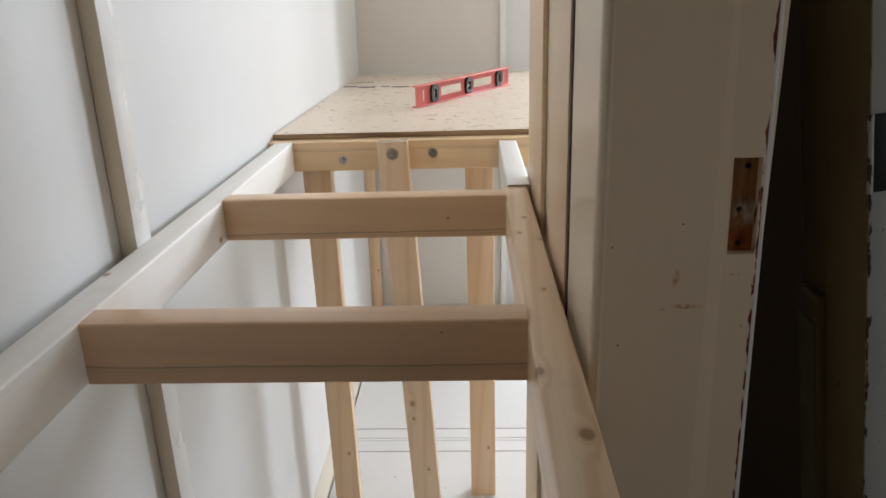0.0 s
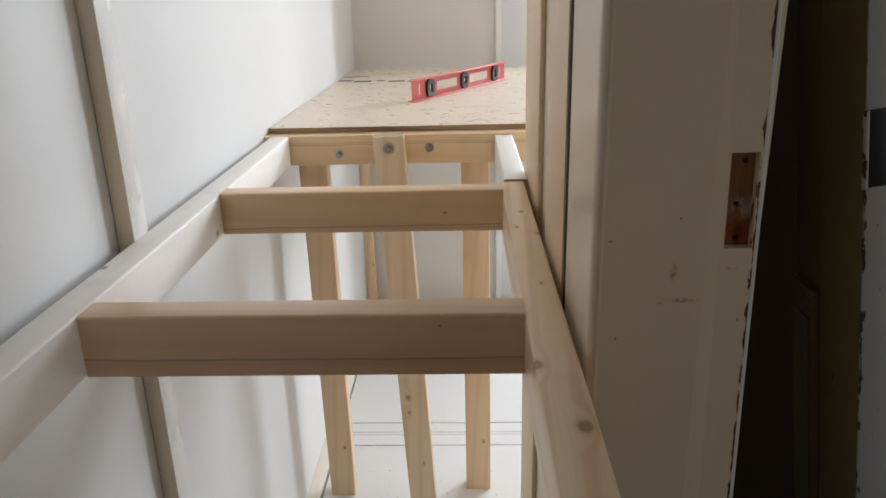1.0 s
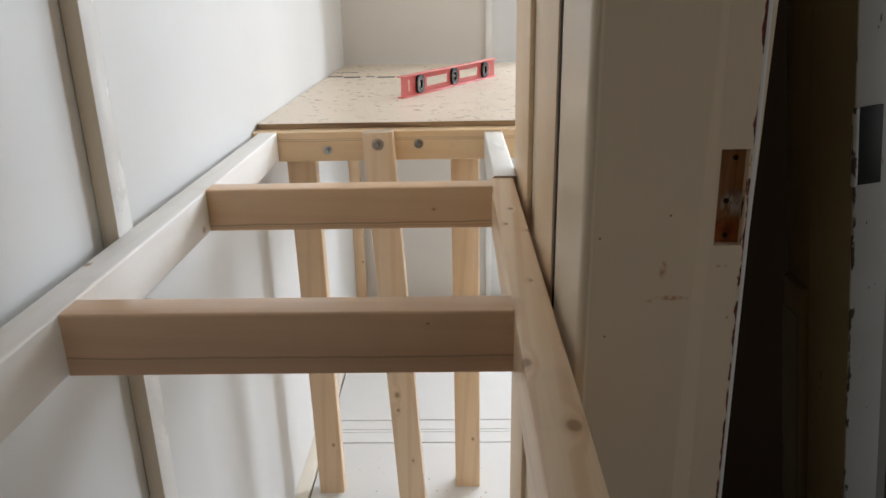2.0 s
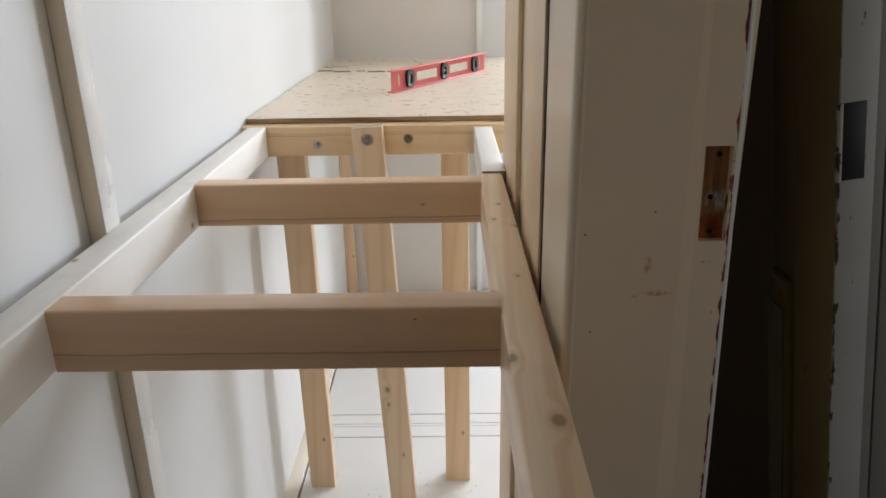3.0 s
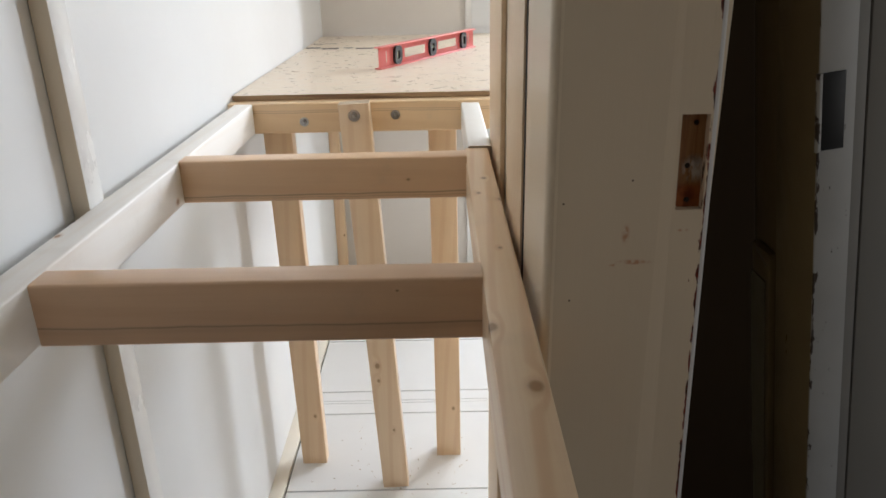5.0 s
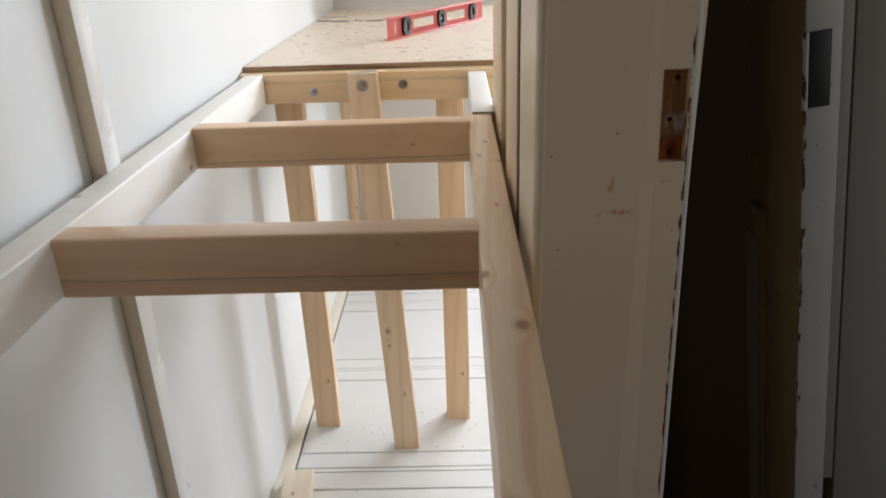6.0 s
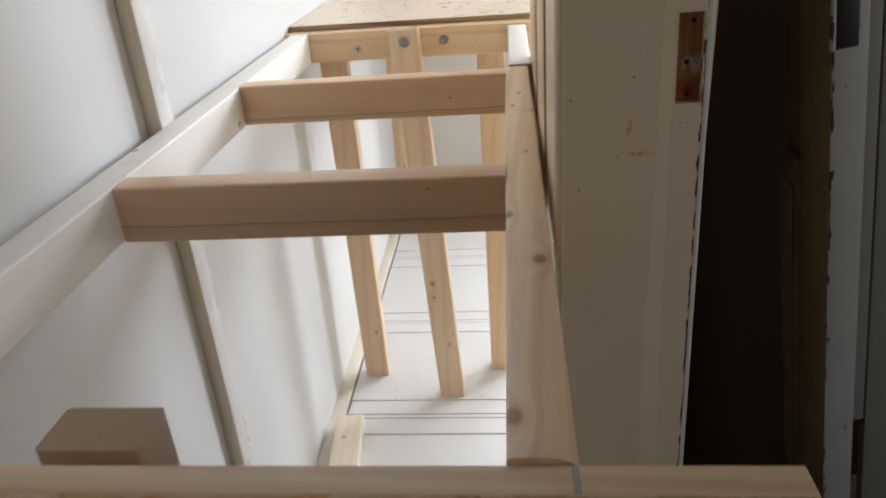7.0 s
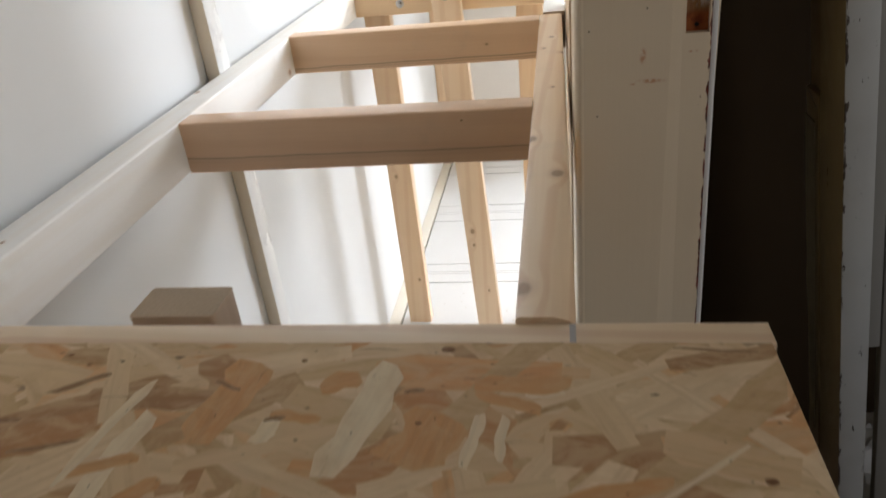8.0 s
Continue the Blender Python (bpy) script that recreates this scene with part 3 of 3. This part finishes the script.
timber("near_joist", (WX + 0.002, -0.4305, 0.942 - H), (0.569, -0.408, 0.942), P_JOIST, frame_, "pine joist with a pencil mark", bevel=0.0015)
timber("support_joist", (WX + 0.002, -0.470, 0.932 - H), (0.565, -0.432, 0.932), P_JOIST, frame_)
timber("support_joist", (WX + 0.002, -1.340, 0.932 - H), (0.565, -1.302, 0.932), P_JOIST, frame_)
timber("post", (-0.04, -1.301, 0.0), (0.023, -1.263, 0.93), P_POST, frame_)
timber("post", (0.40, -1.301, 0.0), (0.463, -1.263, 0.93), P_POST, frame_)


def bolt(at, r=0.0095):
    at = Vector(at) - frame_.location
    washer = part("washer", cyl_into(bmesh.new(), Matrix.Translation(at) @ pose(0, -0.0008, 0, 90), r, r, 0.0016, 32), STEEL, frame_, "zinc-plated washer")
    part("nut", cyl_into(bmesh.new(), pose(0, -0.004, 0, 90, 0, 0) @ pose(0, 0, 0, 0, 0, 14), r * 0.62, r * 0.58, 0.0055, 6), DULL_STEEL, washer, "hexagonal nut", Matrix.Translation(at))
    part("bolt_end", cyl_into(bmesh.new(), pose(0, -0.0085, 0, 90), r * 0.36, r * 0.3, 0.006, 16), STEEL, washer, "", Matrix.Translation(at))


bolt((0.096, 0.902, 0.915))
bolt((0.206, 0.862, 0.9335), 0.012)
bolt((0.2875, 0.902, 0.926))
# pencil line across the joist
for x0, w0 in ((0.4522, 0.0038),):
    part("pencil_mark", box_into(bmesh.new(), (x0, -0.4290, 0.9418), (x0 + w0, -0.4100, 0.9422)), PENCIL, frame_, "grey pencil line", Matrix.Translation(-frame_.location))


# ---- boards of oriented strands ----
def osb(name, lo, hi, count, seed, label, mean=(0.075, 0.018), surface=None):
    rng = random.Random(seed)
    board = thing(name, (lo[0], lo[1], lo[2]), label, "board")
    back = Matrix.Translation(-board.location)
    part("core", box_into(bmesh.new(), lo, (hi[0], hi[1], hi[2] - 0.0005), 0.0004, 1), OSB_EDGE, board, "layered sawn edge of the board", back)
    verts, faces, uvs = [], [], []
    for i in range(count):
        ln, w = mean[0] * rng.uniform(0.45, 1.7), mean[1] * rng.uniform(0.4, 1.9)
        a = radians(rng.gauss(18 if rng.random() < 0.6 else -50, 26))
        cx, cy = rng.uniform(lo[0], hi[0]), rng.uniform(lo[1], hi[1])
        z = hi[2] - 0.0005 + 0.0004 * (i + 1) / count
        n_side = 5
        ring = []
        for k in range(n_side + 1):
            t = k / n_side
            ring.append((ln * (t - 0.5), w * (0.5 + rng.uniform(-0.13, 0.10)) * (0.75 if k in (0, n_side) else 1)))
        for k in range(n_side, -1, -1):
            t = k / n_side
            ring.append((ln * (t - 0.5) + rng.uniform(-0.1, 0.1) * w, -w * (0.5 + rng.uniform(-0.13, 0.10)) * (0.75 if k in (0, n_side) else 1)))
        base, off = len(verts), rng.uniform(0, 50)
        for u, v in ring:
            x = cx + u * math.cos(a) - v * math.sin(a)
            y = cy + u * math.sin(a) + v * math.cos(a)
            verts.append((min(max(x, lo[0] + 0.0003), hi[0] - 0.0003), min(max(y, lo[1] + 0.0003), hi[1] - 0.0003), z))
            uvs.append((u + off, v + off))
        m = len(ring)
        for k in range(n_side):
            faces.append((base + m - 1 - k, base + m - 2 - k, base + k + 1, base + k))
    data = bpy.data.meshes.new("strand_layer")
    data.from_pydata(verts, [], faces)
    layer = data.uv_layers.new(name="UVMap")
    flat = np.array(uvs, dtype=np.float32)[np.array([lp.vertex_index for lp in data.loops])]
    layer.data.foreach_set("uv", flat.ravel())
    data.materials.append(surface or STRAND)
    ob = new("strand_layer", data)
    ob.parent, ob.matrix_basis = board, back
    tagged(ob, "pressed overlapping wood strands", "", "", "stuff")
    return board


osb("strand_board", (WX + 0.002, 0.943, LZ), (0.607, 2.235, LZ + 0.011), 4200, 5, "strand board laid over the far joists, pale sheen in its colour", surface=STRAND_SHEEN)
near_board = osb("strand_board", (WX + 0.002, -1.35, 0.9325), (0.566, -0.4312, 0.9440), 3600, 9, "strand board of mottled honey flakes on the near joist", (0.078, 0.016))


def big_strand(a, b2, width, mat, k):
    """One large flake pressed into the near board, from a to b2, with ragged ends."""
    rng = random.Random(100 + k)
    ln = math.dist(a, b2)
    yaw = math.atan2(b2[1] - a[1], b2[0] - a[0])
    bm, n_side = bmesh.new(), 7
    def edge(sign):
        row = []
        for t in range(n_side + 1):
            ends = t in (0, n_side)
            half = width * (0.5 + rng.uniform(-0.15, 0.08)) * (rng.uniform(0.35, 0.75) if ends else 1.0)
            row.append(bm.verts.new((ln * (t / n_side - 0.5) + (rng.uniform(-0.35, 0.35) * min(width, ln / n_side) if ends else 0.0), sign * half + 0.1 * width * math.sin(t * 0.9 + k), 0)))
        return row
    top, low = edge(1), edge(-1)
    faces = [bm.faces.new((low[t], low[t + 1], top[t + 1], top[t])) for t in range(n_side)]
    uv = bm.loops.layers.uv.new("UVMap")
    for fc in faces:
        for lp in fc.loops:
            lp[uv].uv = (lp.vert.co.x + k * 1.7, lp.vert.co.y + k * 0.9)
    at = Vector(((a[0] + b2[0]) / 2, (a[1] + b2[1]) / 2, 0.94393 + 0.000006 * k))
    part("strand", bm, mat, near_board, "", Matrix.Translation(at - near_board.location) @ pose(0, 0, 0, 0, 0, math.degrees(yaw)))


for k, (tone, a, b2, width) in enumerate((
        ("o", (0.2590, -0.4500), (0.2570, -0.5190), 0.0306), ("o", (0.372, -0.535), (0.380, -0.494), 0.0392), ("o", (0.331, -0.465), (0.310, -0.475), 0.0175),
        ("o", (0.399, -0.477), (0.436, -0.493), 0.0105), ("o", (0.424, -0.563), (0.497, -0.538), 0.0111), ("p", (0.348, -0.451), (0.334, -0.541), 0.0219),
        ("p", (0.404, -0.496), (0.399, -0.535), 0.0073), ("p", (0.417, -0.496), (0.416, -0.529), 0.0060), ("p", (0.217, -0.499), (0.210, -0.576), 0.0158),
        ("p", (0.449, -0.477), (0.428, -0.479), 0.0060), ("p", (0.293, -0.502), (0.287, -0.520), 0.0123), ("o", (0.226, -0.574), (0.245, -0.546), 0.0128),
        ("o", (0.452, -0.469), (0.400, -0.472), 0.0150), ("o", (0.318, -0.502), (0.288, -0.498), 0.0077), ("p", (0.488, -0.553), (0.535, -0.515), 0.0030),
        ("d", (0.141, -0.483), (0.172, -0.464), 0.0050), ("d", (0.120, -0.508), (0.139, -0.506), 0.0040), ("d", (0.360, -0.478), (0.371, -0.476), 0.0035),
        ("d", (0.286, -0.503), (0.297, -0.500), 0.0035), ("d", (0.244, -0.470), (0.262, -0.478), 0.0030), ("d", (0.510, -0.437), (0.556, -0.441), 0.0022),
        ("d", (0.148, -0.532), (0.186, -0.522), 0.0035), ("o", (0.190, -0.545), (0.228, -0.533), 0.0090), ("p", (0.190, -0.554), (0.204, -0.470), 0.0085))):
    big_strand(a, b2, width, {"o": STRAND_ORANGE, "p": STRAND_PALE, "d": STRAND_DARK}[tone], k)

# small dark knots in the flakes
for x, y, r in ((0.293, -0.450, 0.0016), (0.372, -0.503, 0.0014), (0.540, -0.537, 0.0024), (0.133, -0.445, 0.0018), (0.380, -0.4385, 0.0034), (0.152, -0.455, 0.0014)):
    part("knot", cyl_into(bmesh.new(), pose(0, 0, 0) @ Matrix.Diagonal((1.3, 0.8, 1, 1)), r, r * 0.9, 0.0002, 14), KNOT, near_board, "dark knot", Matrix.Translation(Vector((x, y, 0.94405)) - near_board.location))

# dark inked marks on the far board
INK = plain("faded_black_ink", (0.12, 0.10, 0.085), 0.7, 0.0, 0.3, 0.6)
far_board = bpy.data.objects["strand_board"]
for x0, x1, y0, w in ((-0.055, -0.008, 1.83, 0.030), (0.0, 0.055, 1.80, 0.034), (0.072, 0.10, 1.815, 0.022), (0.112, 0.168, 1.79, 0.032), (0.18, 0.21, 1.80, 0.020), (-0.05, 0.03, 1.96, 0.010)):
    part("ink_mark", box_into(bmesh.new(), (x0, y0, LZ + 0.0109), (x1, y0 + w, LZ + 0.01125)), INK, far_board, "faded dark ink bar", Matrix.Translation(-far_board.location))


# ---- spirit level ----
def spirit_level(at, yaw):
    lev = thing("spirit_level", at, "red spirit level with three black vials standing on edge", "spirit level")
    lev.rotation_euler = (0, 0, yaw)
    L, HH = 0.55, 0.056
    def rail(z0, z1):
        return box_into(bmesh.new(), (0, -0.0105, z0), (L, 0.0105, z1), 0.0008)
    part("bottom_flange", rail(0, 0.0035), RED, lev)
    part("top_flange", rail(HH - 0.0035, HH), RED, lev)
    bm = bmesh.new()
    holes = [(0.130, 0.240, 0.017, 0.040), (0.318, 0.430, 0.017, 0.040)]
    cuts = [(0.036, 0.040, 0.014, 0.043), (0.515, 0.519, 0.014, 0.043)]
    xs = sorted({0.0, L, *[v for h in holes + cuts for v in h[:2]]})
    zs = sorted({0.003, HH - 0.003, *[v for h in holes + cuts for v in h[2:]]})
    grid = {(i, k): bm.verts.new((x, -0.0015, z)) for i, x in enumerate(xs) for k, z in enumerate(zs)}
    for i in range(len(xs) - 1):
        for k in range(len(zs) - 1):
            mx, mz = (xs[i] + xs[i + 1]) / 2, (zs[k] + zs[k + 1]) / 2
            if not any(a < mx < b2 and z0 < mz < z1 for a, b2, z0, z1 in holes + cuts):
                bm.faces.new((grid[i, k], grid[i + 1, k], grid[i + 1, k + 1], grid[i, k + 1]))
    bmesh.ops.solidify(bm, geom=bm.faces[:], thickness=0.003)
    bmesh.ops.delete(bm, geom=[v for v in bm.verts if not v.link_faces], context="VERTS")
    part("web", bm, RED, lev)
    for i, (c, tilt) in enumerate(((0.089, 90), (0.279, 0), (0.474, 90))):
        bm = bmesh.new()
        seg = 32
        outer, inner = [], []
        for k in range(seg):
            a = 2 * math.pi * k / seg
            sx, sz = math.copysign(abs(math.cos(a)) ** 0.7, math.cos(a)), math.copysign(abs(math.sin(a)) ** 0.7, math.sin(a))
            outer.append((c + 0.0185 * sx, HH / 2 + 0.0235 * sz))
            inner.append((c + 0.0078 * sx, HH / 2 + 0.0115 * sz))
        rows = []
        for pts, yy in ((outer, -0.0085), (outer, 0.0085), (inner, 0.0085), (inner, -0.0085)):
            rows.append([bm.verts.new((x2, yy, z2)) for x2, z2 in pts])
        for r1, r2 in zip(rows, rows[1:] + rows[:1]):
            for k in range(seg):
                bm.faces.new((r1[k], r1[(k + 1) % seg], r2[(k + 1) % seg], r2[k]))
        bmesh.ops.recalc_face_normals(bm, faces=bm.faces)
        housing = part("vial_housing", bm, RUBBER, lev, "black plastic vial housing")
        part("vial", cyl_into(bmesh.new(), pose(c, 0, HH / 2) @ pose(0, 0, 0, 0, 90 if tilt == 0 else 0, 0), 0.005, 0.005, 0.026, 16), VIAL, housing, "pale green bubble tube")
    return lev


spirit_level((0.224, 1.297, LZ + 0.0111), math.atan2(0.49, 0.267))

# ---- offcut on the floor ----
off = thing("timber_offcut", (0.015, 0.5, 0.0), "loose pine offcut lying on the floor beside the wall", "timber")
timber("plank", (-0.002, 0.104, 0.0), (0.068, 0.747, 0.038), pine("pine_offcut", ((0.24, 0.008, 0.018, 0.005), (0.1, -0.01, 0.018, 0.006)), tint=(0.91, 0.79, 0.63), dark=(0.76, 0.58, 0.41), seed=13.0, lines=0.2), off, lean=(0, 0, 6.3))

# ---- sawdust crumbs on the floor ----
rng = random.Random(4)
bm = bmesh.new()
for i in range(80):
    x, y = rng.uniform(0.02, 0.44), rng.choice((rng.uniform(0.62, 1.12), rng.gauss(0.9, 0.05)))
    s = rng.uniform(0.0006, 0.002)
    box_into(bm, (x, y, 0.0), (x + s * rng.uniform(1, 2.5), y + s, s * 0.5))
solid("sawdust", bm, SAWDUST, "few crumbs of sawdust on the white floor", "sawdust", "stuff")

# ---- old door standing open in the hall ----
door = thing("door", (0.90, 0.12, 0.0), "old brown panelled door with a chipped white edge, standing open", "door")
DX, DY = 0.759, 0.104
DB = Matrix.Translation(-door.location) @ Matrix.Translation((DX, DY, 1.07)) @ pose(0, 0, 0, 0, -7.86, 0) @ Matrix.Translation((-DX, -DY, -1.07))
part("stile", box_into(bmesh.new(), (DX + 0.001, DY + 0.002, 0.006), (DX + 0.035, DY + 0.096, 1.98), 0.001), BROWN, door, "", DB)
part("panel", box_into(bmesh.new(), (DX + 0.022, DY + 0.096, 0.006), (DX + 0.032, DY + 0.21, 1.98), 0.001), BROWN, door, "", DB)
part("bead", box_into(bmesh.new(), (DX + 0.012, DY + 0.142, 0.20), (DX + 0.0225, DY + 0.196, 0.86), 0.002), BROWN, door, "", DB)
bm = bmesh.new()
box_into(bm, (DX, DY - 0.001, 0.005), (DX + 0.036, DY + 0.002, 1.982), 0.0008)
part("hinge_edge", bm, EDGE_DOOR, door, "chipped white painted edge", DB)
bm = bmesh.new()
n_st, left_, right_ = 40, [], []
for k in range(n_st + 1):
    z = 0.25 + 0.57 * k / n_st
    wide = 0.044 * min(1.0, 0.25 + 1.6 * k / n_st) + 0.006 * noise.noise((z * 23.0, 1.7, 0.0)) * (1 - 0.7 * k / n_st)
    left_.append((z, 0.148))
    right_.append((z, 0.148 + max(wide, 0.003)))
for (z0, a0), (z1, a1), (_, b0), (_, b1) in zip(left_, left_[1:], right_, right_[1:]):
    box = [bm.verts.new((DX + 0.0105, DY + a, z)) for a, z in ((a0, z0), (b0, z0), (b1, z1), (a1, z1))]
    bm.faces.new(box)
bmesh.ops.remove_doubles(bm, verts=bm.verts[:], dist=0.00001)
bmesh.ops.solidify(bm, geom=bm.faces[:], thickness=0.0015)
bmesh.ops.recalc_face_normals(bm, faces=bm.faces[:])
part("paint_remnant", bm, OLIVE, door, "ragged strip of old grey paint", DB)
part("scratch", box_into(bmesh.new(), (-0.0006, -0.018, -0.0004), (0.0003, 0.018, 0.0004)), BOARD_GREY, door, "thin pale scratch", DB @ pose(DX + 0.0112, DY + 0.165, 0.850, 24))
hinge = part("hinge_leaf", box_into(bmesh.new(), (DX + 0.002, DY - 0.003, 1.036), (DX + 0.025, DY - 0.001, 1.114), 0.0005), IRON, door, "black iron hinge leaf", DB)
part("knuckle", cyl_into(bmesh.new(), pose(DX - 0.001, DY - 0.003, 1.075), 0.003, 0.003, 0.079, 12), EDGE_DOOR, hinge, "paint-spattered hinge knuckle", Matrix())

# ---- beside the door in the hall ----
lean_m = Matrix.Translation((0.79, 0.13, 1.07)) @ pose(0, 0, 0, 0, -7.86, 0) @ Matrix.Translation((-0.79, -0.13, -1.07))
for x0, x1, z0, depth in ((0.786, 0.818, 0.52, 0.014), (0.8195, 0.90, 0.02, 0.018)):
    board = thing("leaning_board", (x0 + 0.14, 0.13, 0.0), "grey painted board leaning beside the open door", "board", "leaning boards")
    part("plank", box_into(bmesh.new(), (x0, 0.125, z0), (x1, 0.125 + depth, 1.95), 0.002), BOARD_GREY, board, "", Matrix.Translation(-board.location) @ lean_m)
bm = bmesh.new()
bmesh.ops.create_icosphere(bm, subdivisions=4, radius=1.0)
for v in bm.verts:
    p = v.co.copy()
    k = 1 + 0.28 * noise.noise(p * 2.3) + 0.16 * abs(noise.noise(p * 5.1)) + 0.06 * noise.noise(p * 11.0)
    v.co = Vector((p.x * 0.085 * k, p.y * 0.06 * k, max(p.z * 0.11 * k, -0.10) + 0.10))
solid("plastic_bag", bm, EDGE_WHITE, "crumpled white plastic bag on the hall floor", "bag", "", (1.045, 0.33, -0.001))
